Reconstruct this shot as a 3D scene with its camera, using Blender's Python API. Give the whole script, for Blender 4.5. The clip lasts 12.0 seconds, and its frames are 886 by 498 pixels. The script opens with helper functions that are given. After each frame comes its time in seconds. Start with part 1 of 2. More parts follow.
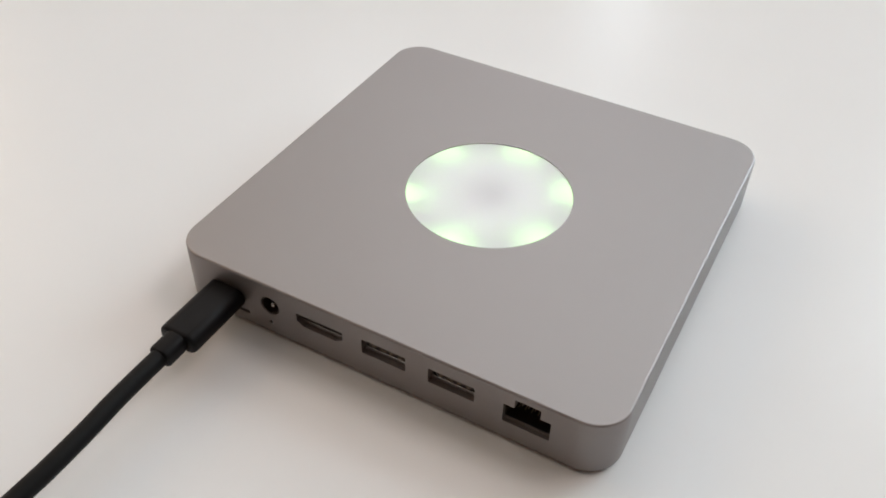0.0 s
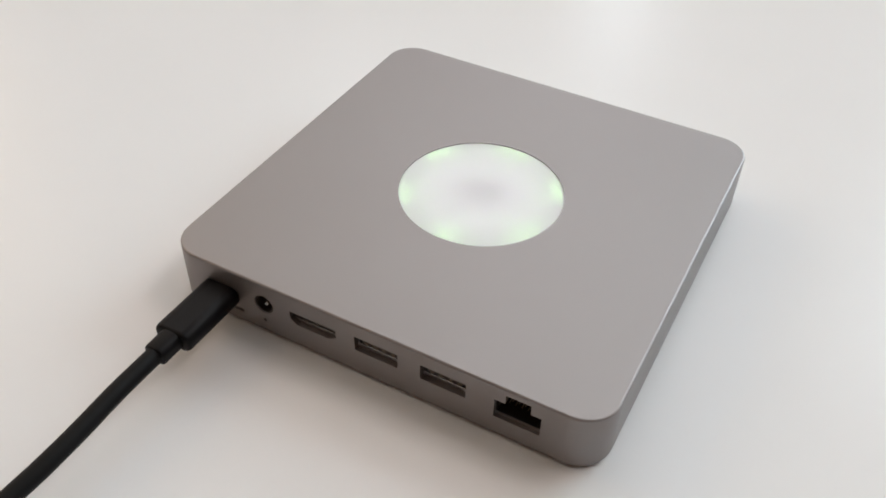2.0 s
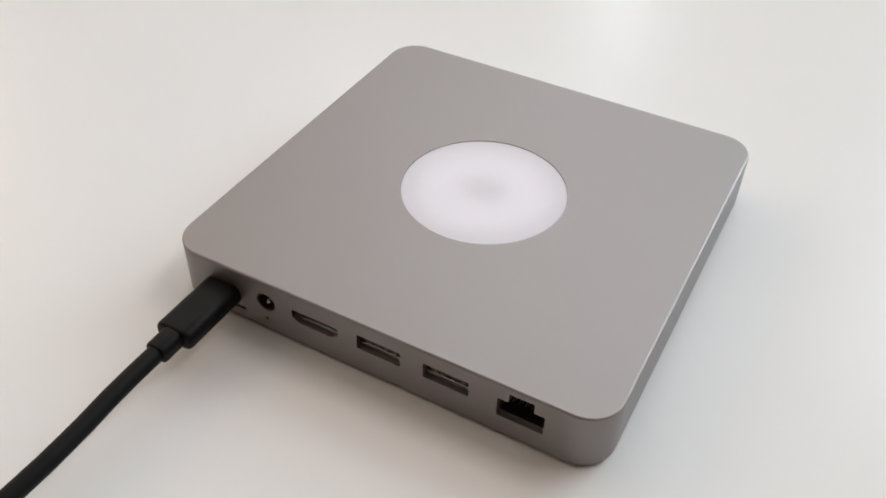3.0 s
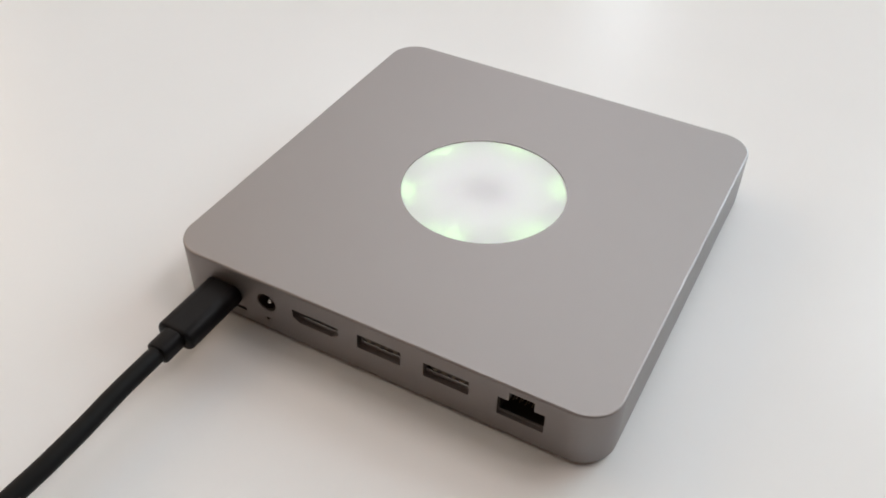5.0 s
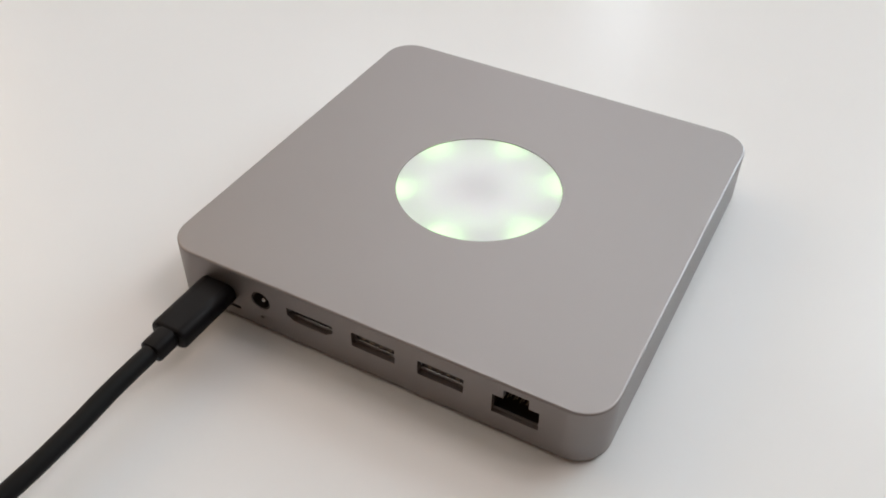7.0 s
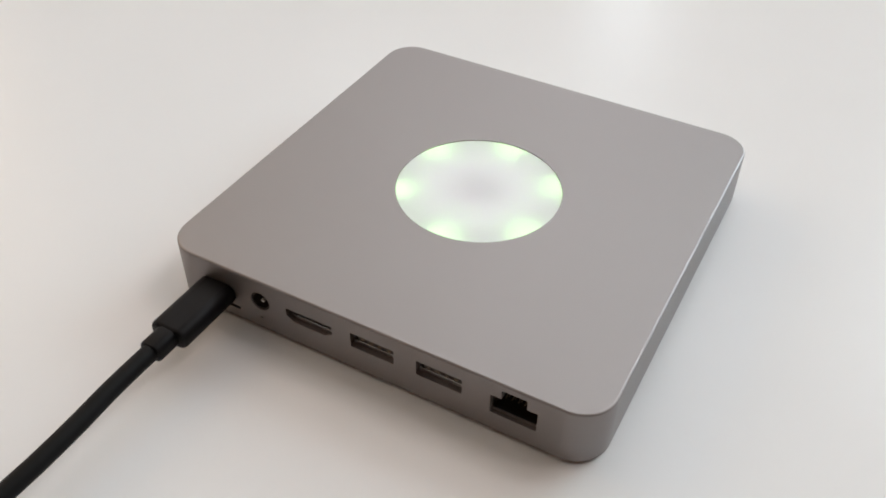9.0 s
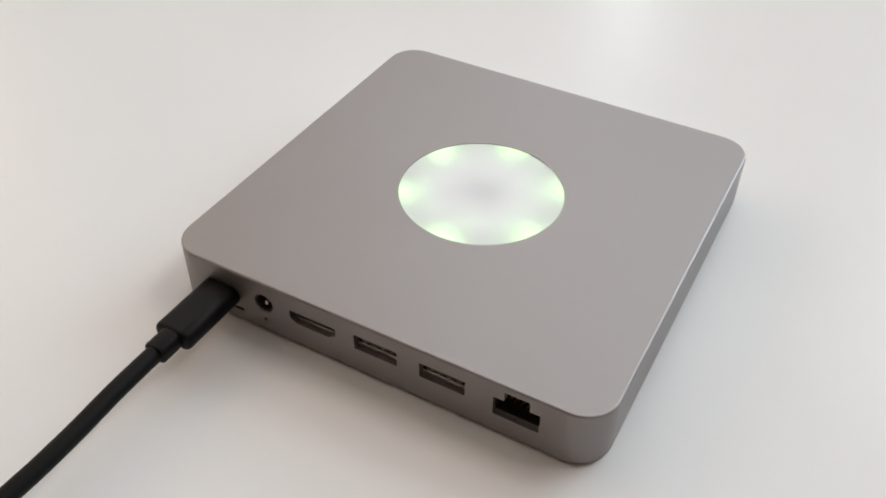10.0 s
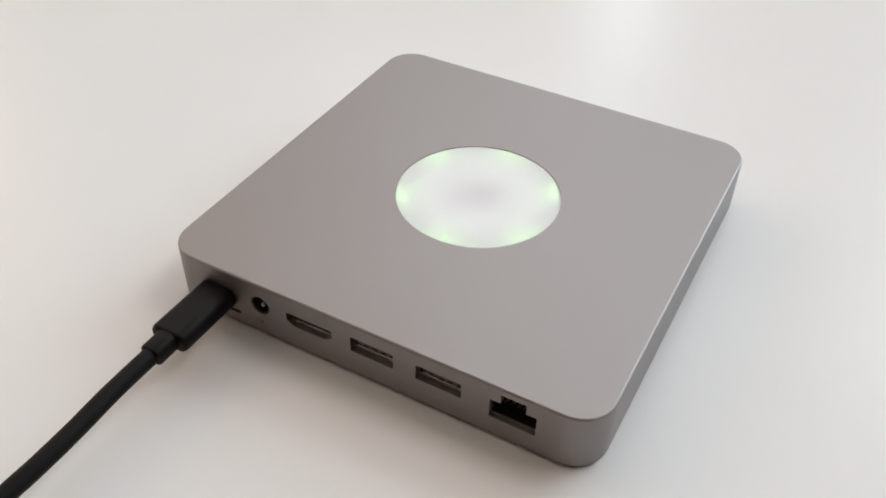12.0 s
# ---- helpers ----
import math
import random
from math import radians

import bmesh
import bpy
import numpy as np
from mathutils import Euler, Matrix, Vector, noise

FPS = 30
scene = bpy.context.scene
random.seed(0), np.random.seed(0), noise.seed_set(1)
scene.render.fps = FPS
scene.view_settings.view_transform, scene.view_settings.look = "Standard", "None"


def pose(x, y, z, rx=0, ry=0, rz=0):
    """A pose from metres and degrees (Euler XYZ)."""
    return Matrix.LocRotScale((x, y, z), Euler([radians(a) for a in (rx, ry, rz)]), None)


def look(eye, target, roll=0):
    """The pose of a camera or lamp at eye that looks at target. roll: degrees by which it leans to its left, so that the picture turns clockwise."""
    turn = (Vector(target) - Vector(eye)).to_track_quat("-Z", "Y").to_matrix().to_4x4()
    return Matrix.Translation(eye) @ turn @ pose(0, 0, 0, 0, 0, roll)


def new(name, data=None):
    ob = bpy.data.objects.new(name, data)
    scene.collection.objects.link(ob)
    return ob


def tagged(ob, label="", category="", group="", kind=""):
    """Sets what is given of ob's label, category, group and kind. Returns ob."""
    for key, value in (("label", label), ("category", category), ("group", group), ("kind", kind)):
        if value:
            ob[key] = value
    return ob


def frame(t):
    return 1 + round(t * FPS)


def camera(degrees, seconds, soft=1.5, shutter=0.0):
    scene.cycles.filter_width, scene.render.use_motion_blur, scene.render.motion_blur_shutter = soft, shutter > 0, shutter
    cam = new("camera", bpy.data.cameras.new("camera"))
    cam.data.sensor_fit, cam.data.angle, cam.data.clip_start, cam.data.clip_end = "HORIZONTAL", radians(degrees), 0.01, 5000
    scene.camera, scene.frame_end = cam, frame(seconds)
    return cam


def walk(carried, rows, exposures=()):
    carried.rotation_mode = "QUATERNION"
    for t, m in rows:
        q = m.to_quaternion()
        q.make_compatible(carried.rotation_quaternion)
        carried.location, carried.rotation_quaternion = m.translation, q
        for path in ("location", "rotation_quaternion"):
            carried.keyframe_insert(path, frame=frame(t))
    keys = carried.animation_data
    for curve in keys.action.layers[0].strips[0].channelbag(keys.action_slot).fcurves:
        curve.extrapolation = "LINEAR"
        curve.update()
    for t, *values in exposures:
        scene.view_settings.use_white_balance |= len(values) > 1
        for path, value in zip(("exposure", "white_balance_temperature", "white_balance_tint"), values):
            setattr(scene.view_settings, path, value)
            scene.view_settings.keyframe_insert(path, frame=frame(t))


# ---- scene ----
cam = camera(52.2, 12.0, soft=1.8)
PATH = [
    (0, pose(0.08909, -0.20186, 0.19452, 47.861, -1.451, 28.701)),
    (0.5, pose(0.08987, -0.20198, 0.1952, 47.723, -1.254, 28.616)),
    (1, pose(0.09173, -0.20362, 0.19538, 48.035, -1.23, 28.571)),
    (1.5, pose(0.09265, -0.20349, 0.19657, 47.981, -1.123, 28.506)),
    (2, pose(0.09232, -0.20332, 0.19558, 48.013, -1.28, 28.501)),
    (2.5, pose(0.09188, -0.20344, 0.19486, 47.993, -1.287, 28.545)),
    (3, pose(0.09181, -0.20299, 0.19418, 48.03, -1.256, 28.619)),
    (3.2, pose(0.092, -0.20276, 0.19371, 48.031, -1.152, 28.62)),
    (4.8, pose(0.09322, -0.20332, 0.19412, 48.158, -0.813, 28.545)),
    (5, pose(0.09312, -0.20348, 0.19405, 48.178, -0.897, 28.562)),
    (5.5, pose(0.09382, -0.20423, 0.19432, 48.19, -0.905, 28.51)),
    (6, pose(0.09438, -0.20339, 0.19316, 48.307, -0.846, 28.498)),
    (6.5, pose(0.09467, -0.20272, 0.19319, 48.158, -0.818, 28.516)),
    (7, pose(0.0949, -0.20274, 0.19259, 48.313, -0.723, 28.521)),
    (7.2, pose(0.09522, -0.20243, 0.19269, 48.192, -0.687, 28.576)),
    (8.8, pose(0.09661, -0.20234, 0.1913, 48.539, -0.63, 28.828)),
    (9, pose(0.09622, -0.20267, 0.19246, 48.478, -0.669, 28.77)),
    (9.5, pose(0.0954, -0.2032, 0.19357, 48.413, -0.667, 28.762)),
    (10, pose(0.09575, -0.20392, 0.19333, 48.62, -0.779, 28.815)),
    (10.5, pose(0.09632, -0.20366, 0.19241, 48.676, -0.953, 28.894)),
    (11, pose(0.09619, -0.20393, 0.19304, 48.805, -1.036, 28.888)),
    (11.5, pose(0.09615, -0.2046, 0.1929, 48.96, -1.035, 28.902)),
    (12, pose(0.09618, -0.20441, 0.19278, 48.975, -0.989, 28.763)),
]
walk(cam, PATH, [(0, 0), (2.0, 0), (2.4, 0.03), (4.4, 0.03), (5.5, 0.02), (7.0, 0), (9.5, -0.01), (11.0, -0.03), (11.5, 0.0), (12.0, 0.02)])

MM = 0.001

# ---- light ----
world = bpy.data.worlds.new("sky")
scene.world = world
world.use_nodes = True
sky = world.node_tree.nodes.new("ShaderNodeTexSky")
sky.sky_type, sky.sun_disc = "NISHITA", False
sky.sun_elevation, sky.sun_rotation = radians(28), radians(200)
world.node_tree.links.new(sky.outputs[0], world.node_tree.nodes["Background"].inputs[0])
world.node_tree.nodes["Background"].inputs[1].default_value = 0.08


def window_light(name, eye, target, width, height, power, colour):
    """An area lamp in a wall or roof opening, for daylight or added fill."""
    data = bpy.data.lights.new(name, "AREA")
    data.shape, data.size, data.size_y = "RECTANGLE", width, height
    data.energy, data.color = power, colour
    ob = new(name, data)
    ob.matrix_world = look(eye, target)
    return ob


# Room: x from -2.2 to 3.4, y from -2.4 to 2.5, tabletop at z = 0
X0, X1, Y0, Y1, Z0, Z1 = -2.2, 3.4, -2.4, 2.5, -0.74, 2.95
window_light("window_light_slit", (-0.69, Y1 + 0.02, 1.07), (-0.69, 0, 1.07), 0.19, 1.04, 2.2, (0.90, 0.96, 1.0))
window_light("window_light_wide", (1.36, Y1 + 0.02, 1.3), (1.36, 0, 1.3), 1.8, 1.9, 74.5, (0.705, 0.89, 0.975))
# Added high fill that brightens the reflection in the casing's top
window_light("fill_light_high", (-1.05, Y1 + 0.02, 2.4), (-1.05, 0, 2.4), 1.9, 0.8, 24.5, (0.91, 0.925, 0.96))
window_light("window_light_warm", (X0 - 0.02, 0.18, 1.55), (0, 0.18, 1.55), 2.2, 1.4, 22, (1.0, 0.76, 0.53))
# Added overhead fill for the table; its roof opening is made up
window_light("fill_light_roof", (1.6, 1.3, Z1 + 0.03), (1.6, 1.3, 0), 1.2, 1.4, 32, (0.98, 0.85, 0.785))


# ---- materials ----
def material(name, colour, rough=0.5, metal=0.0, grain=0.0, grain_size=0.0005, tone=0.0, tone_size=0.03, spec=0.5):
    """Principled surface with fine relief (grain, in metres of depth) and a slow drift of tone and gloss."""
    m = bpy.data.materials.new(name)
    m.use_nodes = True
    nt = m.node_tree
    b = nt.nodes["Principled BSDF"]
    b.inputs["Base Color"].default_value = (*colour, 1)
    b.inputs["Roughness"].default_value = rough
    b.inputs["Metallic"].default_value = metal
    b.inputs["Specular IOR Level"].default_value = spec
    co = nt.nodes.new("ShaderNodeTexCoord")
    if tone:
        n = nt.nodes.new("ShaderNodeTexNoise")
        n.inputs["Scale"].default_value, n.inputs["Detail"].default_value = 1 / tone_size, 4
        nt.links.new(co.outputs["Object"], n.inputs["Vector"])
        ramp = nt.nodes.new("ShaderNodeMapRange")
        ramp.inputs["To Min"].default_value, ramp.inputs["To Max"].default_value = 1 - tone, 1 + tone
        nt.links.new(n.outputs["Fac"], ramp.inputs["Value"])
        mix = nt.nodes.new("ShaderNodeVectorMath")
        mix.operation = "SCALE"
        mix.inputs[0].default_value = colour
        nt.links.new(ramp.outputs[0], mix.inputs["Scale"])
        nt.links.new(mix.outputs[0], b.inputs["Base Color"])
        gloss = nt.nodes.new("ShaderNodeMapRange")
        gloss.inputs["To Min"].default_value, gloss.inputs["To Max"].default_value = rough * 0.92, rough * 1.08
        nt.links.new(n.outputs["Fac"], gloss.inputs["Value"])
        nt.links.new(gloss.outputs[0], b.inputs["Roughness"])
    if grain:
        g = nt.nodes.new("ShaderNodeTexNoise")
        g.inputs["Scale"].default_value, g.inputs["Detail"].default_value = 1 / grain_size, 3
        nt.links.new(co.outputs["Object"], g.inputs["Vector"])
        bump = nt.nodes.new("ShaderNodeBump")
        bump.inputs["Strength"].default_value, bump.inputs["Distance"].default_value = 0.5, grain
        nt.links.new(g.outputs["Fac"], bump.inputs["Height"])
        nt.links.new(bump.outputs[0], b.inputs["Normal"])
    return m


def lens_material():
    """Milky plastic: part of the light that falls on either side passes through."""
    m = bpy.data.materials.new("milky_plastic")
    m.use_nodes = True
    nt = m.node_tree
    b = nt.nodes["Principled BSDF"]
    b.inputs["Base Color"].default_value = (0.87, 0.845, 0.915, 1)
    b.inputs["Roughness"].default_value = 0.4
    t = nt.nodes.new("ShaderNodeBsdfTranslucent")
    t.inputs["Color"].default_value = (0.93, 0.93, 0.93, 1)
    mix = nt.nodes.new("ShaderNodeMixShader")
    mix.inputs[0].default_value = 0.3
    nt.links.new(b.outputs[0], mix.inputs[1])
    nt.links.new(t.outputs[0], mix.inputs[2])
    nt.links.new(mix.outputs[0], nt.nodes["Material Output"].inputs["Surface"])
    return m


def glow_material(name, colour, strength):
    m = bpy.data.materials.new(name)
    m.use_nodes = True
    b = m.node_tree.nodes["Principled BSDF"]
    b.inputs["Base Color"].default_value = (0.8, 0.8, 0.8, 1)
    b.inputs["Emission Color"].default_value = (*colour, 1)
    b.inputs["Emission Strength"].default_value = strength
    return m


ALU = material("anodised_aluminium", (0.312, 0.287, 0.281), 0.5, 0.85, 0.00003, 0.00035, 0.03, 0.02)
WHITE_TOP = material("white_laminate", (0.82, 0.82, 0.82), 0.26, 0.0, 0.00002, 0.0008, 0.012, 0.05, spec=0.4)
WALL = material("warm_white_wall_paint", (0.80, 0.775, 0.74), 0.85, 0.0, 0.0003, 0.004, 0.02, 0.4)
# Copy of the wall paint, tinted to cool reflections in table and casing
COOL_BOUNCE_WALL = material("cool_tinted_bounce_wall", (0.735, 0.765, 0.80), 0.85, 0.0, 0.0003, 0.004, 0.02, 0.4)
CEILING = material("white_ceiling_paint", (0.82, 0.81, 0.80), 0.9, 0.0, 0.0003, 0.004, 0.02, 0.4)
# Unseen walls: dark brown dims and warms light bounced onto the front
DIM_WALL = material("dim_brown_bounce_wall", (0.155, 0.068, 0.03), 0.85, 0.0, 0.0003, 0.004, 0.03, 0.4)
FLOOR = material("brown_wooden_floor", (0.16, 0.10, 0.065), 0.45, 0.0, 0.0002, 0.01, 0.2, 0.15)
FRAME = material("white_window_paint", (0.78, 0.78, 0.77), 0.4)
RUBBER = material("black_rubber", (0.0045, 0.0042, 0.0052), 0.46, 0.0, 0.00004, 0.0004, 0.12, 0.006, spec=0.16)
CORD = material("black_cable_sheath", (0.006, 0.0057, 0.006), 0.55, 0.0, 0.00003, 0.0003, 0.15, 0.008, spec=0.15)
BLACK = material("black_plastic", (0.012, 0.011, 0.011), 0.45, tone=0.1, tone_size=0.004)
BROWN_PLASTIC = material("dark_brown_plastic", (0.06, 0.046, 0.037), 0.5, tone=0.15, tone_size=0.002)
SOCKET = material("brown_black_socket_plastic", (0.028, 0.020, 0.017), 0.5, tone=0.15, tone_size=0.002)
# For added unseen parts that swallow stray led light
MATT_BLACK = material("matt_black_light_stop", (0.01, 0.01, 0.01), 0.9)
STEEL = material("nickel_plated_steel", (0.75, 0.74, 0.72), 0.25, 1.0, tone=0.06, tone_size=0.003)
# Darker copy of the steel: recess shade put into the linings' colour
SHADED_STEEL = material("shaded_socket_steel", (0.20, 0.185, 0.17), 0.45, 1.0, tone=0.1, tone_size=0.003)
GOLD = material("gold_plated_contact", (0.80, 0.62, 0.34), 0.25, 1.0)
BRASS = material("dull_brass_contact", (0.27, 0.215, 0.17), 0.45, 1.0, tone=0.1, tone_size=0.002)
BOUNCE_GREY = material("grey_bounce_plastic", (0.24, 0.235, 0.25), 0.6, tone=0.02)
GLASS = material("window_glass", (1, 1, 1), 0.0)
GLASS.node_tree.nodes["Principled BSDF"].inputs["Transmission Weight"].default_value = 1.0
LENS = lens_material()
LED_GREEN = glow_material("green_led_glow", (0.46, 1.0, 0.28), 15)
# Added glow that lifts the lens and leaves its centre dimmer
LENS_FILL = glow_material("white_lens_fill_glow", (0.95, 0.92, 1.0), 0.38)


# ---- mesh helpers ----
def finish(bm, name, mat, flat_area=6e-5, angle=35):
    bmesh.ops.recalc_face_normals(bm, faces=bm.faces)
    me = bpy.data.meshes.new(name)
    bm.to_mesh(me)
    bm.free()
    shade(me, flat_area, angle)
    me.materials.append(mat)
    return me


def shade(me, flat_area=6e-5, angle=35):
    """Smooth, but sharp where faces turn by more than the angle and along large flat faces."""
    bm = bmesh.new()
    bm.from_mesh(me)
    for f in bm.faces:
        f.smooth = True
    for e in bm.edges:
        turn = e.calc_face_angle(0)
        big = any(f.calc_area() > flat_area for f in e.link_faces)
        e.smooth = not (turn > radians(angle) or (big and turn > radians(1)))
    bm.to_mesh(me)
    bm.free()


def part(name, bm, mat, parent, label="", m=None):
    ob = new(name, finish(bm, name, mat))
    ob.parent = parent
    if m is not None:
        ob.matrix_basis = m
    if label:
        ob["label"] = label
    return ob


def thing(name, label, category, group="", kind=""):
    return tagged(new(name), label, category, group, kind)


def round_rect(hw, hh, r, n=6):
    """Outline of a rectangle with round corners, about the origin."""
    pts = []
    for cx, cy, a0 in ((hw - r, hh - r, 0), (-hw + r, hh - r, 90), (-hw + r, -hh + r, 180), (hw - r, -hh + r, 270)):
        for i in range(n + 1):
            a = radians(a0 + 90 * i / n)
            pts.append((cx + r * math.cos(a), cy + r * math.sin(a)))
    return pts


def circle(r, n=32):
    return [(r * math.cos(2 * math.pi * i / n), r * math.sin(2 * math.pi * i / n)) for i in range(n)]


def loft(bm, rings, caps=True):
    """Skin over rings of points, all of one length."""
    vs = [[bm.verts.new(p) for p in ring] for ring in rings]
    n = len(vs[0])
    for a, b in zip(vs, vs[1:]):
        for i in range(n):
            bm.faces.new((a[i], a[(i + 1) % n], b[(i + 1) % n], b[i]))
    if caps:
        bm.faces.new(vs[0])
        bm.faces.new(list(reversed(vs[-1])))
    return vs


def box(bm, x0, x1, y0, y1, z0, z1, bevel=0.0):
    m = Matrix.Translation(((x0 + x1) / 2, (y0 + y1) / 2, (z0 + z1) / 2)) @ Matrix.Diagonal((x1 - x0, y1 - y0, z1 - z0, 1))
    made = bmesh.ops.create_cube(bm, size=1, matrix=m)["verts"]
    if bevel:
        edges = list({e for v in made for e in v.link_edges})
        bmesh.ops.bevel(bm, geom=edges, offset=bevel, segments=2, profile=0.5, affect="EDGES")


def prism(bm, outline, y0, y1, x=0.0, z=0.0):
    """An outline in x and z, drawn out along y."""
    loft(bm, [[(x + a, y, z + b) for a, b in outline] for y in (y0, y1)])


def column(bm, outline, z0, z1, x=0.0, y=0.0):
    loft(bm, [[(x + a, y + b, z) for a, b in outline] for z in (z0, z1)])


def tube(bm, outer, inner, y0, y1, x=0.0, z=0.0, flare=0.0):
    """A hollow sleeve along y with outlines outer and inner of one length; flare draws the mouth's inner edge back."""
    rings = [[(x + a, y, z + b) for a, b in o] for o, y in ((outer, y0), (outer, y1), (inner, y1), (inner, y0 + flare))]
    vs = loft(bm, rings, caps=False)
    n = len(vs[0])
    for i in range(n):
        bm.faces.new((vs[3][i], vs[3][(i + 1) % n], vs[0][(i + 1) % n], vs[0][i]))


def ring_column(bm, outer, inner, z0, z1):
    rings = [[(a, b, z) for a, b in o] for o, z in ((outer, z0), (outer, z1), (inner, z1), (inner, z0))]
    vs = loft(bm, rings, caps=False)
    n = len(vs[0])
    for i in range(n):
        bm.faces.new((vs[3][i], vs[3][(i + 1) % n], vs[0][(i + 1) % n], vs[0][i]))


def carve(bm, cutters, name):
    """The solid bm with each of the solids in cutters taken out of it, as a bmesh."""
    def solid(b, n):
        bmesh.ops.recalc_face_normals(b, faces=b.faces)
        me = bpy.data.meshes.new(n)
        b.to_mesh(me)
        b.free()
        return new(n, me)
    base = solid(bm, name)
    tools = [solid(c, "cutter") for c in cutters]
    for c in tools:
        mod = base.modifiers.new("cut", "BOOLEAN")
        mod.operation, mod.solver, mod.object = "DIFFERENCE", "EXACT", c
    deps = bpy.context.evaluated_depsgraph_get()
    out = bmesh.new()
    out.from_mesh(base.evaluated_get(deps).to_mesh())
    for o in (base, *tools):
        me = o.data
        bpy.data.objects.remove(o)
        bpy.data.meshes.remove(me)
    return out


# ---- the room ----
def structure(name, bm, mat, label, category):
    return tagged(new(name, finish(bm, name, mat)), label, category, kind="structure")


def wall_with_openings(name, along, at, lo, hi, thick, openings, label, paint=WALL):
    """A wall along x or y at the given line, growing outward by thick, with openings (lo, hi, bottom, top, and so on upward)."""
    bm = bmesh.new()

    def slab(a0, a1, z0, z1):
        d = sorted((at, at + thick))
        if along == "x":
            box(bm, a0, a1, d[0], d[1], z0, z1)
        else:
            box(bm, d[0], d[1], a0, a1, z0, z1)
    a = lo
    for o0, o1, *levels in sorted(openings):
        if o0 > a:
            slab(a, o0, Z0, Z1)
        for z0, z1 in zip([Z0, *levels[1::2]], [*levels[::2], Z1]):
            slab(o0, o1, z0, z1)
        a = o1
    slab(a, hi, Z0, Z1)
    return structure(name, bm, mat=paint, label=label, category="wall")


def window_frame(name, along, at, lo, hi, bottom, top, label, w=0.035):
    """A white frame set in an opening and its pane of glass."""
    ob = thing(name, label, "window", kind="structure")
    d0, d1 = sorted((at, at + math.copysign(0.05, at)))
    for a0, a1, z0, z1 in ((lo, lo + w, bottom, top), (hi - w, hi, bottom, top), (lo + w, hi - w, bottom, bottom + w), (lo + w, hi - w, top - w, top)):
        bm = bmesh.new()
        if along == "x":
            box(bm, a0, a1, d0, d1, z0, z1, 0.003)
        else:
            box(bm, d0, d1, a0, a1, z0, z1, 0.003)
        part("window_frame", bm, FRAME, ob)
    mid = (d0 + d1) / 2
    bm = bmesh.new()
    if along == "x":
        box(bm, lo + w, hi - w, mid - 0.002, mid + 0.002, bottom + w, top - w)
    else:
        box(bm, mid - 0.002, mid + 0.002, lo + w, hi - w, bottom + w, top - w)
    pane = part("pane", bm, GLASS, ob)
    pane.visible_shadow = False
    return ob


wall_with_openings("wall_north", "x", Y1, X0, X1, 0.15, [(-2.05, -0.79, 1.96, 2.84), (-0.79, -0.59, 0.54, 1.6, 1.96, 2.84), (-0.59, -0.05, 1.96, 2.84), (0.42, 2.30, 0.31, 2.29)], "unseen wall tinted to cool reflections, with windows and an added high one", COOL_BOUNCE_WALL)
wall_with_openings("wall_west", "y", X0, Y0, Y1, -0.15, [(-0.96, 1.32, 0.81, 2.29)], "warm white painted wall with a window")
# South and east walls stand out of view to hold back bounce
wall_with_openings("wall_south", "x", Y0, X0, X1, -0.15, [], "unseen wall, dark brown to dim and warm the bounced light", DIM_WALL)
wall_with_openings("wall_east", "y", X1, Y0, Y1, 0.15, [], "unseen wall, dark brown to dim and warm the bounced light", DIM_WALL)
window_frame("window_1", "x", Y1 + 0.06, 0.42, 2.30, 0.31, 2.29, "wide white-framed window letting in cool daylight")
# Made-up high window around the added fill lamp
window_frame("fill_opening_high", "x", Y1 + 0.06, -2.05, -0.05, 1.96, 2.84, "unseen long high window added around a fill lamp")
window_frame("window_4", "x", Y1 + 0.06, -0.79, -0.59, 0.54, 1.6, "narrow upright white-framed window", 0.01)
window_frame("window_2", "y", X0 - 0.06, -0.96, 1.32, 0.81, 2.29, "white-framed window letting in warm daylight")
bm = bmesh.new()
box(bm, X0 - 0.15, X1 + 0.15, Y0 - 0.15, Y1 + 0.15, Z0 - 0.1, Z0)
structure("floor", bm, FLOOR, "brown wooden floor of the room", "floor")
bm = bmesh.new()
RX0, RX1, RY0, RY1 = 0.95, 2.25, 0.55, 2.05  # opening for the added roof lamp
for x0, x1, y0, y1 in ((X0 - 0.15, RX0, Y0 - 0.15, Y1 + 0.15), (RX1, X1 + 0.15, Y0 - 0.15, Y1 + 0.15), (RX0, RX1, Y0 - 0.15, RY0), (RX0, RX1, RY1, Y1 + 0.15)):
    box(bm, x0, x1, y0, y1, Z1, Z1 + 0.1)
structure("ceiling", bm, CEILING, "white painted ceiling with an opening for an added roof lamp", "ceiling")



# Frame and pane around the added roof fill lamp
def added_roof_window():
    ob = thing("fill_opening_roof", "unseen white-framed roof window added around a fill lamp", "window", kind="structure")
    w, z0, z1 = 0.04, Z1 + 0.05, Z1 + 0.1
    for x0, x1, y0, y1 in ((RX0, RX1, RY0, RY0 + w), (RX0, RX1, RY1 - w, RY1), (RX0, RX0 + w, RY0 + w, RY1 - w), (RX1 - w, RX1, RY0 + w, RY1 - w)):
        bm = bmesh.new()
        box(bm, x0, x1, y0, y1, z0, z1, 0.003)
        part("window_frame", bm, FRAME, ob)
    bm = bmesh.new()
    box(bm, RX0 + w, RX1 - w, RY0 + w, RY1 - w, Z1 + 0.072, Z1 + 0.076)
    pane = part("pane", bm, GLASS, ob)
    pane.visible_shadow = False


added_roof_window()


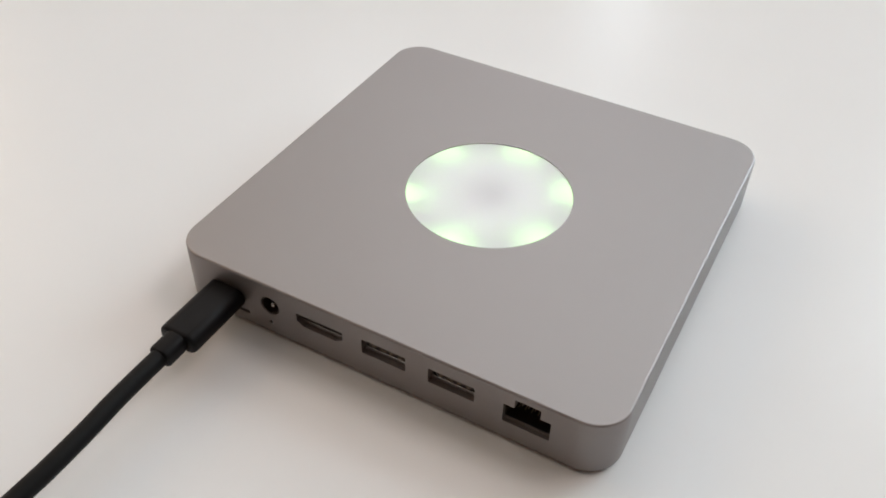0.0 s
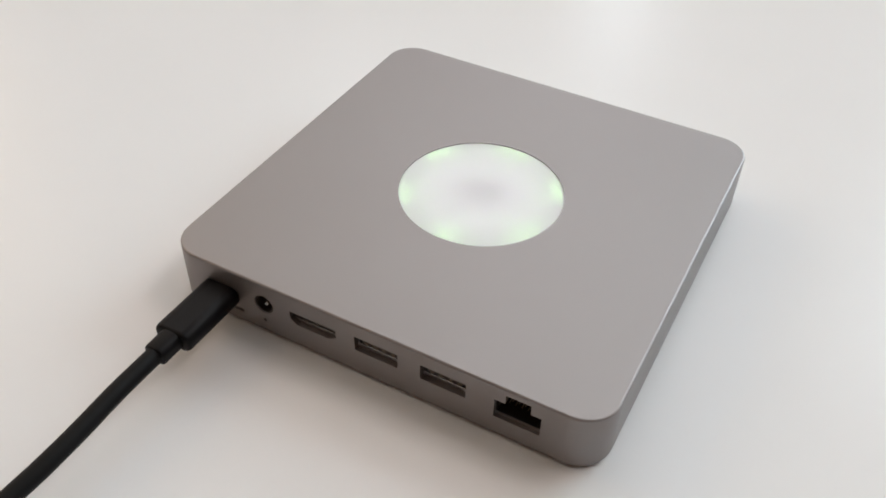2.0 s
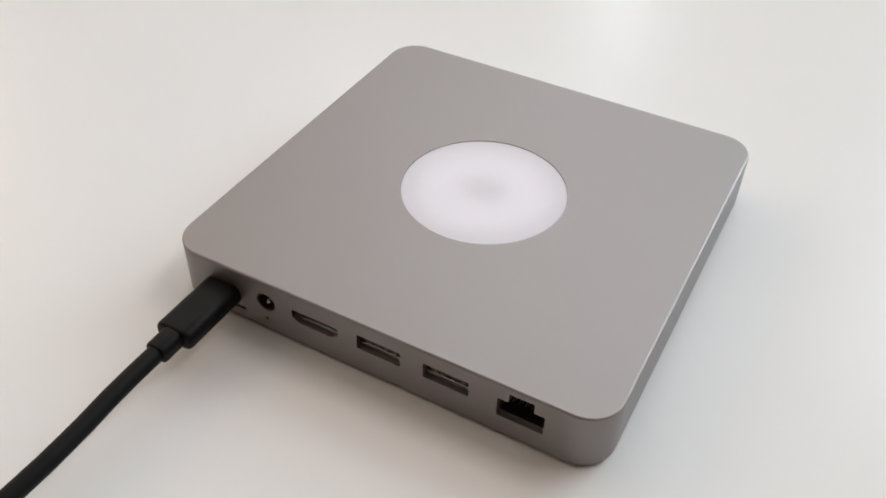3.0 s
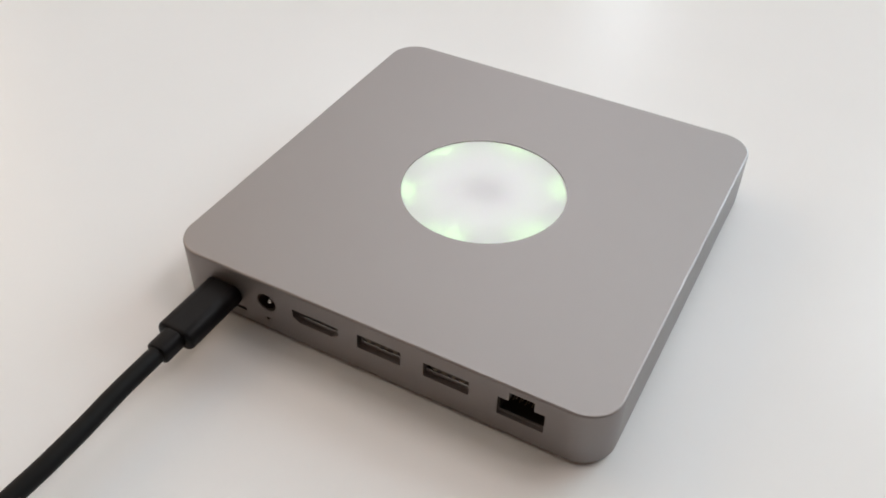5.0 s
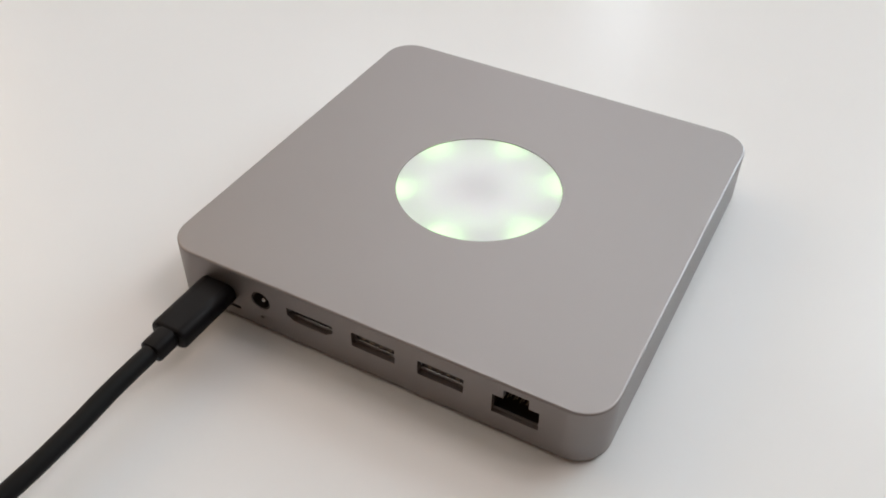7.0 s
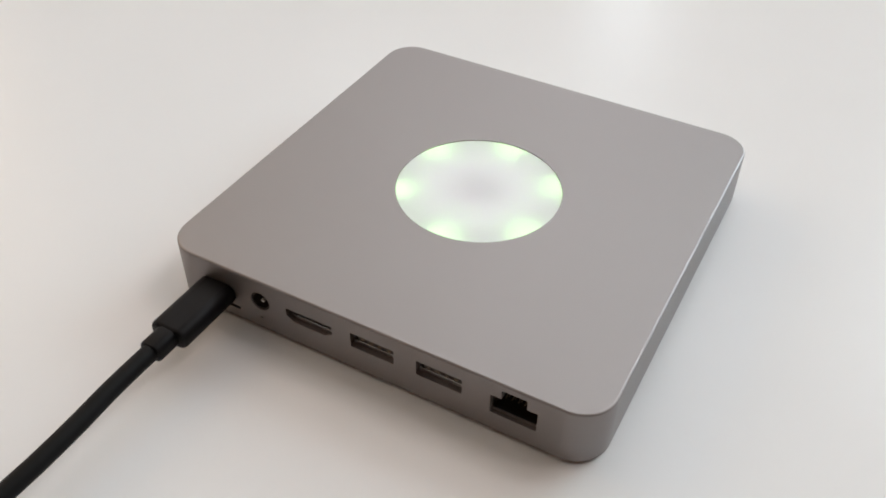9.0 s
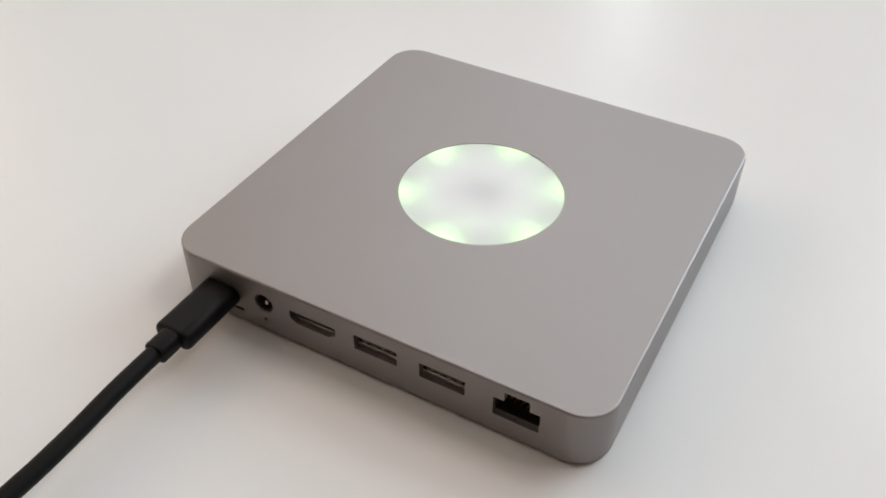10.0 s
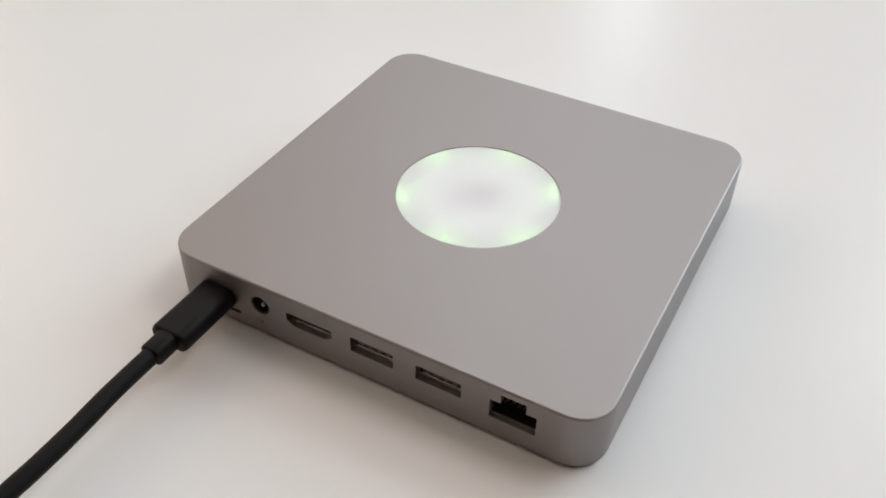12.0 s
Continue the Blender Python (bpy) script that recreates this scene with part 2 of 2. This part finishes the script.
# ---- the table ----
def build_table():
    t = thing("table", "smooth satin white table under the grey box", "table")
    t.location = (0, 0.1, Z0)
    bm = bmesh.new()
    box(bm, -0.85, 0.85, -0.5, 0.55, -Z0 - 0.025, -Z0, 0.002)
    part("tabletop", bm, WHITE_TOP, t)
    for x in (-0.78, 0.78):
        for y in (-0.43, 0.48):
            bm = bmesh.new()
            box(bm, x - 0.025, x + 0.025, y - 0.025, y + 0.025, 0, -Z0 - 0.025, 0.003)
            part("leg", bm, FRAME, t)


build_table()

# ---- the small computer ----
HALF, TOP, FOOT = 68 * MM, 19.86 * MM, 0.9 * MM
LENS_R, PLATE = 26.0 * MM, TOP - 5.3 * MM
LED_ANGLES = [-149 + 60 * i for i in range(6)]
leds = []


def casing_solid():
    """Square block with round corners and a fine rounded edge."""
    bm = bmesh.new()
    rad, edge = 10 * MM, 0.65 * MM
    rings = []
    for z, inset in ((FOOT, 0.7 * MM), (FOOT + 0.2 * MM, 0.3 * MM), (FOOT + 0.6 * MM, 0.0)):
        rings.append((z, inset))
    for i in range(7):
        a = radians(90 * i / 6)
        rings.append((TOP - edge + edge * math.sin(a), edge * (1 - math.cos(a))))
    loft(bm, [[(x, y, z) for x, y in round_rect(HALF - i, HALF - i, rad - i, 12)] for z, i in rings])
    return bm


HDMI = [(7.55, 2.15), (-7.55, 2.15), (-7.55, -0.6), (-5.2, -2.15), (5.2, -2.15), (7.55, -0.6)]
HDMI = [(a * MM, b * MM) for a, b in HDMI]
HDMI_AT = (-17.5 * MM, 11.75 * MM)
USB_AT = [(2.95 * MM, 12.5 * MM), (23.35 * MM, 12.55 * MM)]
RJ = [(6.5, 3.3), (3.5, 3.3), (3.5, 6.5), (-3.5, 6.5), (-3.5, 3.3), (-6.5, 3.3), (-6.5, -3.3), (6.5, -3.3)]
RJ = [(a * MM, b * MM) for a, b in RJ]
RJ_AT = (44.8 * MM, 11.2 * MM)
DC_AT = (-34.1 * MM, 12.1 * MM)
PLUG_X, PLUG_Z = -48.6 * MM, 10.8 * MM
SIZE_USB = (6.75 * MM, 2.6 * MM)


def build_computer():
    pc = thing("mini_computer", "flat square grey aluminium mini computer with round glowing lens", "computer")
    f, deep = -HALF, -HALF + 15 * MM

    def cut(outline, x, z, depth=deep):
        b = bmesh.new()
        prism(b, outline, f - 3 * MM, depth, x, z)
        return b
    well = bmesh.new()
    column(well, circle(LENS_R, 96), 3 * MM, TOP + 3 * MM)
    chamber = bmesh.new()
    column(chamber, circle(LENS_R + 6 * MM, 96), 3 * MM, TOP - 1.6 * MM)
    cuts = [well, chamber, cut(HDMI, *HDMI_AT), cut(RJ, *RJ_AT), cut(circle(3.2 * MM), *DC_AT),
            cut(circle(0.5 * MM, 12), -34.3 * MM, 5.7 * MM, f + 3 * MM),
            cut(round_rect(6.7 * MM, 0.6 * MM, 0.35 * MM, 3), -48.7 * MM, 5.6 * MM, f + 6 * MM),
            cut(round_rect(4.7 * MM, 1.75 * MM, 1.7 * MM), PLUG_X, PLUG_Z, f + 9 * MM)]
    cuts += [cut(round_rect(*SIZE_USB, 0.35 * MM, 3), *at) for at in USB_AT]
    part("casing", carve(casing_solid(), cuts, "casing"), ALU, pc, "grey bead-blasted anodised aluminium casing")

    # Lens over an added, unseen box and plate that confine the led light
    z = TOP - 0.22 * MM
    bm = bmesh.new()
    r = LENS_R - 0.02 * MM
    loft(bm, [[(x, y, h) for x, y in circle(q, 96)] for q, h in ((r, z - 1.6 * MM), (r, z - 0.12 * MM), (r - 0.04 * MM, z - 0.03 * MM), (r - 0.14 * MM, z))], caps=False)
    bm.verts.ensure_lookup_table()
    bm.faces.new(bm.verts[-96:])
    part("lens", bm, LENS, pc, "round milky white light lens")
    plate = bmesh.new()
    zp = PLATE
    column(plate, circle(LENS_R + 5.7 * MM, 64), zp - 0.8 * MM, zp)
    holes = []
    for a in LED_ANGLES:
        b = bmesh.new()
        column(b, circle(4.8 * MM, 20), zp - 3 * MM, zp + 3 * MM, 28.0 * MM * math.cos(radians(a)), 28.0 * MM * math.sin(radians(a)))
        holes.append(b)
    part("bounce_plate", carve(plate, holes, "plate"), BOUNCE_GREY, pc, "added grey plate that limits green bounce under the lens")
    bm = bmesh.new()
    ring_column(bm, circle(LENS_R + 5.8 * MM, 64), circle(LENS_R + 5.6 * MM, 64), zp, TOP - 1.7 * MM)
    part("stray_light_wall", bm, MATT_BLACK, pc)
    # Made-up glowing ring, put in to brighten the lens
    bm = bmesh.new()
    ring_column(bm, circle(22.8 * MM, 32), circle(6.8 * MM, 32), zp, zp + 0.4 * MM)
    part("lens_fill_ring", bm, LENS_FILL, pc, "added glowing white ring that brightens the lens")
    shroud = bmesh.new()
    column(shroud, circle(LENS_R + 5.7 * MM, 64), 3.1 * MM, zp - 0.85 * MM)
    hollow = bmesh.new()
    column(hollow, circle(LENS_R + 5.0 * MM, 64), 3.8 * MM, zp - 1.3 * MM)
    holes = [hollow]
    for a in LED_ANGLES:
        b = bmesh.new()
        column(b, circle(4.8 * MM, 20), zp - 3 * MM, zp + 3 * MM, 28.0 * MM * math.cos(radians(a)), 28.0 * MM * math.sin(radians(a)))
        holes.append(b)
    part("stray_light_box", carve(shroud, holes, "shroud"), MATT_BLACK, pc, "added matt black box that stops stray led light")
    for a in LED_ANGLES:
        bm = bmesh.new()
        loft(bm, [[(x, 3.1 * y, h * MM) for x, y in circle(q * MM, 12)] for q, h in ((1.4, -0.6), (1.4, 0.0), (1.0, 0.4))])
        leds.append((a, part("led", bm, LED_GREEN, pc, "small green light-emitting diode")))

    # Sockets
    for x, zc in USB_AT:
        hw, hh = SIZE_USB
        s = bmesh.new()
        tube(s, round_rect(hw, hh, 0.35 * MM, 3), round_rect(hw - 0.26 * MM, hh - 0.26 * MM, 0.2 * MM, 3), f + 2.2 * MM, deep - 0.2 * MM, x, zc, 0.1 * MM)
        port = part("usb_socket", s, SHADED_STEEL, pc, "steel-lined rectangular socket")
        b = bmesh.new()
        box(b, x - hw + 0.4 * MM, x + hw - 0.4 * MM, f + 12 * MM, f + 12.6 * MM, zc - hh + 0.4 * MM, zc + hh - 0.4 * MM)
        part("back_wall", b, BLACK, port)
        b = bmesh.new()
        box(b, x - hw + 0.9 * MM, x + hw - 0.05 * MM, f + 1.55 * MM, f + 2.1 * MM, zc - hh + 1.35 * MM, zc - hh + 1.6 * MM, 0.1 * MM)
        part("lip", b, STEEL, port, "bright lower lip")
        b = bmesh.new()
        box(b, x - hw + 0.05 * MM, x + hw - 0.05 * MM, f + 1.8 * MM, f + 2.15 * MM, zc - hh + 0.03 * MM, zc - hh + 1.35 * MM)
        part("sill", b, ALU, port)
        b = bmesh.new()
        box(b, x - 5.4 * MM, x + 5.4 * MM, f + 1.75 * MM, f + 12 * MM, zc - 0.7 * MM, zc + 1.7 * MM, 0.12 * MM)
        part("tongue", b, BROWN_PLASTIC, port, "dark plastic tongue")
        for i in range(4):
            b = bmesh.new()
            cx = x + (-3.5 + 2.33 * i) * MM
            box(b, cx - 0.5 * MM, cx + 0.5 * MM, f + 3.2 * MM, f + 9 * MM, zc - 0.82 * MM, zc - 0.7 * MM)
            part("contact", b, GOLD, port)
        for cx, w, h in ((-3.9, 0.5, 0.5), (-1.2, 0.9, 0.35), (1.5, 0.45, 0.6), (4.3, 0.6, 0.45)):
            b = bmesh.new()
            box(b, x + (cx - w) * MM, x + (cx + w) * MM, f + 1.55 * MM, f + 1.78 * MM, zc - 0.55 * MM, zc + (h - 0.55) * MM, 0.05 * MM)
            part("contact_spring", b, BRASS, port, "dull brass spring end")
        for side in (-1, 1):
            b = bmesh.new()
            cx = x + (1.2 + side * 3.4) * MM
            box(b, cx - 0.6 * MM, cx + 0.6 * MM, f + 1.9 * MM, f + 2.2 * MM, zc + 0.65 * MM, zc + 2.3 * MM, 0.08 * MM)
            part("spring", b, STEEL, port)
    x, zc = HDMI_AT
    s = bmesh.new()
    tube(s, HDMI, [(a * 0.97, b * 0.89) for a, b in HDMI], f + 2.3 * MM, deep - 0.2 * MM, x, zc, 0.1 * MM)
    port = part("hdmi_socket", s, SHADED_STEEL, pc, "steel-lined socket with slanted lower corners")
    b = bmesh.new()
    prism(b, [(a * 0.94, c * 0.84) for a, c in HDMI], f + 11 * MM, f + 11.6 * MM, x, zc)
    part("back_wall", b, BLACK, port)
    b = bmesh.new()
    box(b, x - 4.9 * MM, x + 6.6 * MM, f + 1.4 * MM, f + 1.9 * MM, zc - 1.0 * MM, zc - 0.75 * MM, 0.1 * MM)
    part("lip", b, STEEL, port, "bright lower lip")
    b = bmesh.new()
    prism(b, [(7.0 * MM, -1.0 * MM), (-6.7 * MM, -1.0 * MM), (-5.1 * MM, -2.1 * MM), (5.1 * MM, -2.1 * MM)], f + 1.6 * MM, f + 2.2 * MM, x, zc)
    part("sill", b, ALU, port)
    b = bmesh.new()
    box(b, x - 5.4 * MM, x + 5.4 * MM, f + 1.9 * MM, f + 11 * MM, zc - 0.45 * MM, zc + 1.0 * MM, 0.12 * MM)
    part("tongue", b, BROWN_PLASTIC, port, "dark plastic tongue")
    for i in range(9):
        b = bmesh.new()
        cx = x + (-4 + i) * MM
        box(b, cx - 0.22 * MM, cx + 0.22 * MM, f + 2.9 * MM, f + 8 * MM, zc - 0.53 * MM, zc - 0.45 * MM)
        part("contact", b, GOLD, port)
    x, zc = RJ_AT
    s = bmesh.new()
    tube(s, RJ, [(a * 0.965, b * 0.955) for a, b in RJ], f + 1.5 * MM, deep - 0.2 * MM, x, zc)
    port = part("network_socket", s, SOCKET, pc, "black stepped network socket")
    b = bmesh.new()
    prism(b, [(a * 0.95, c * 0.94) for a, c in RJ], f + 12 * MM, f + 12.6 * MM, x, zc)
    part("back_wall", b, BLACK, port)
    b = bmesh.new()
    box(b, x - 6.4 * MM, x + 6.4 * MM, f + 1.2 * MM, f + 1.48 * MM, zc - 3.27 * MM, zc - 2.5 * MM)
    part("sill", b, ALU, port)
    b = bmesh.new()
    box(b, x - 3.3 * MM, x + 3.3 * MM, f + 5 * MM, f + 12 * MM, zc + 3.0 * MM, zc + 6.0 * MM, 0.2 * MM)
    part("contact_carrier", b, SOCKET, port)
    for i in range(8):
        b = bmesh.new()
        cx = x + (-3.05 + 0.87 * i) * MM
        lift = 0.9 * MM if i % 2 else 0.0
        box(b, cx - 0.17 * MM, cx + 0.17 * MM, f + 1.8 * MM, f + 5.0 * MM, zc + 2.1 * MM + lift, zc + 2.3 * MM + lift)
        part("contact", b, BRASS, port)
    x, zc = DC_AT
    s = bmesh.new()
    tube(s, circle(3.19 * MM), circle(2.75 * MM), f + 0.35 * MM, deep - 0.3 * MM, x, zc)
    port = part("power_socket", s, SOCKET, pc, "round black power socket")
    b = bmesh.new()
    prism(b, circle(2.8 * MM), f + 10 * MM, f + 10.5 * MM, x, zc)
    part("back_wall", b, BLACK, port)
    b = bmesh.new()
    loft(b, [[(x + a * q, f + y * MM, zc - 0.7 * MM + c * q) for a, c in circle(MM, 16)] for q, y in ((0.8, 10), (0.8, 1.5), (0.72, 1.2), (0.45, 0.95), (0.2, 0.85))])
    part("pin", b, STEEL, port, "bright steel centre pin")
    b = bmesh.new()
    box(b, -53.5 * MM, -44.0 * MM, f + 1.6 * MM, f + 5.5 * MM, 5.25 * MM, 5.95 * MM)
    part("card_slot", b, BLACK, pc, "thin black card slot")

    # Black plate added as shade in the gap under the casing, and rubber feet
    b = bmesh.new()
    column(b, round_rect(HALF - 1.3 * MM, HALF - 1.3 * MM, 8.8 * MM, 8), 0.35 * MM, FOOT + 0.02 * MM)
    part("gap_shade_plate", b, BLACK, pc, "black plate added to darken the shaded gap under the casing")
    for sx in (-1, 1):
        for sy in (-1, 1):
            b = bmesh.new()
            loft(b, [[(sx * 52 * MM + x, sy * 52 * MM + y, h * MM) for x, y in circle(q * MM, 24)] for q, h in ((5.6, 0), (6, 0.25), (6, 0.95))])
            part("foot", b, RUBBER, pc)
    return pc


build_computer()


# ---- the cable ----
def build_cable():
    cable = thing("usb_cable", "black rubber cable with a moulded plug pushed into the grey box", "cable")
    cable.location = (PLUG_X, -HALF, 0)
    fy = -0.15

    def along(rings, hw, hh, r, n=6, cz=PLUG_Z):
        return [[(a, y * MM, cz + b) for a, b in round_rect((hw - i) * MM, (hh - i) * MM, max(r - i, 0.2) * MM, n)] for y, i in rings]
    bm = bmesh.new()
    loft(bm, along([(fy, 0.5), (fy - 0.2, 0.15), (fy - 0.6, 0), (-20.9, 0), (-21.5, 0.15), (-21.9, 0.5), (-22.05, 0.9)], 6.1, 3.3, 2.9, 10))
    part("plug", bm, RUBBER, cable, "black moulded plug housing")
    bm = bmesh.new()
    loft(bm, along([(-21.8, 0), (-28.2, 0), (-28.7, 0.15), (-29.0, 0.6)], 3.45, 2.95, 2.3, 8))
    part("strain_relief", bm, RUBBER, cable, "short black strain relief collar")
    bm = bmesh.new()
    loft(bm, along([(6, 0.1), (fy + 0.05, 0)], 4.1, 1.15, 1.1))
    part("connector", bm, STEEL, cable, "oval steel connector tip")

    # Cord: level out of the plug, then down onto the table and away
    r = 2.58 * MM
    marks = [(0, -26.0, 10.8), (-0.1, -34, 10.8), (-0.1, -44.5, 10.6), (0.2, -54.8, 10.2), (0.3, -64.2, 10.0), (0.0, -73, 9.7), (-1.5, -92, 9.0), (-6, -120, 7.2), (-14, -155, 4.2), (-30, -195, 2.6), (-52, -230, 2.58), (-95, -262, 2.58), (-150, -282, 2.58)]
    pts = [Vector(p) * MM for p in marks]
    path = []
    for i in range(len(pts) - 1):
        p0, p1, p2, p3 = pts[max(i - 1, 0)], pts[i], pts[i + 1], pts[min(i + 2, len(pts) - 1)]
        for k in range(6):
            t = k / 6
            path.append(0.5 * ((2 * p1) + (p2 - p0) * t + (2 * p0 - 5 * p1 + 4 * p2 - p3) * t * t + (3 * p1 - p0 - 3 * p2 + p3) * t ** 3))
    path.append(pts[-1])
    rings = []
    for i, p in enumerate(path):
        d = (path[min(i + 1, len(path) - 1)] - path[max(i - 1, 0)]).normalized()
        side = d.cross(Vector((0, 0, 1))).normalized()
        up = side.cross(d)
        rings.append([tuple(p + side * a + up * b) for a, b in circle(r, 20)])
    bm = bmesh.new()
    loft(bm, rings)
    part("cord", bm, CORD, cable, "round black rubber-sheathed cord")


build_cable()


# ---- what moves ----
def motions():
    """The six small lamps slide from under the lens outward beneath the casing's rim, and sink through their wells to under the plate, so that the glow swells, fades and goes out."""
    # seconds, distance from the lens's centre in mm, height over the plate in mm
    levels = [(0.0, 25.2, 0.3), (0.5, 25.4, 0.3), (1.0, 25.8, 0.3), (1.4, 26.3, 0.3), (1.8, 27.2, 0.3), (2.0, 27.8, 0.3), (2.07, 28, 0.2), (2.12, 28, -6), (2.2, 15, -8), (3.8, 15, -8), (3.95, 28, -6),
              (4.07, 28, 0.2), (4.3, 28.2, 0.3), (4.8, 27.7, 0.3), (5.4, 26.7, 0.3), (6.0, 25.9, 0.3), (6.6, 25.5, 0.3), (7.2, 25.2, 0.3), (8.0, 25.0, 0.3), (8.8, 24.9, 0.3),
              (9.5, 25.0, 0.3), (10.2, 25.3, 0.3), (11.0, 25.9, 0.3), (11.5, 26.6, 0.3), (12.0, 27.6, 0.3)]
    for a, led in leds:
        c, s = math.cos(radians(a)), math.sin(radians(a))
        walk(led, [(t, pose(r * MM * c, r * MM * s, PLATE + h * MM, 0, 0, a)) for t, r, h in levels])


motions()
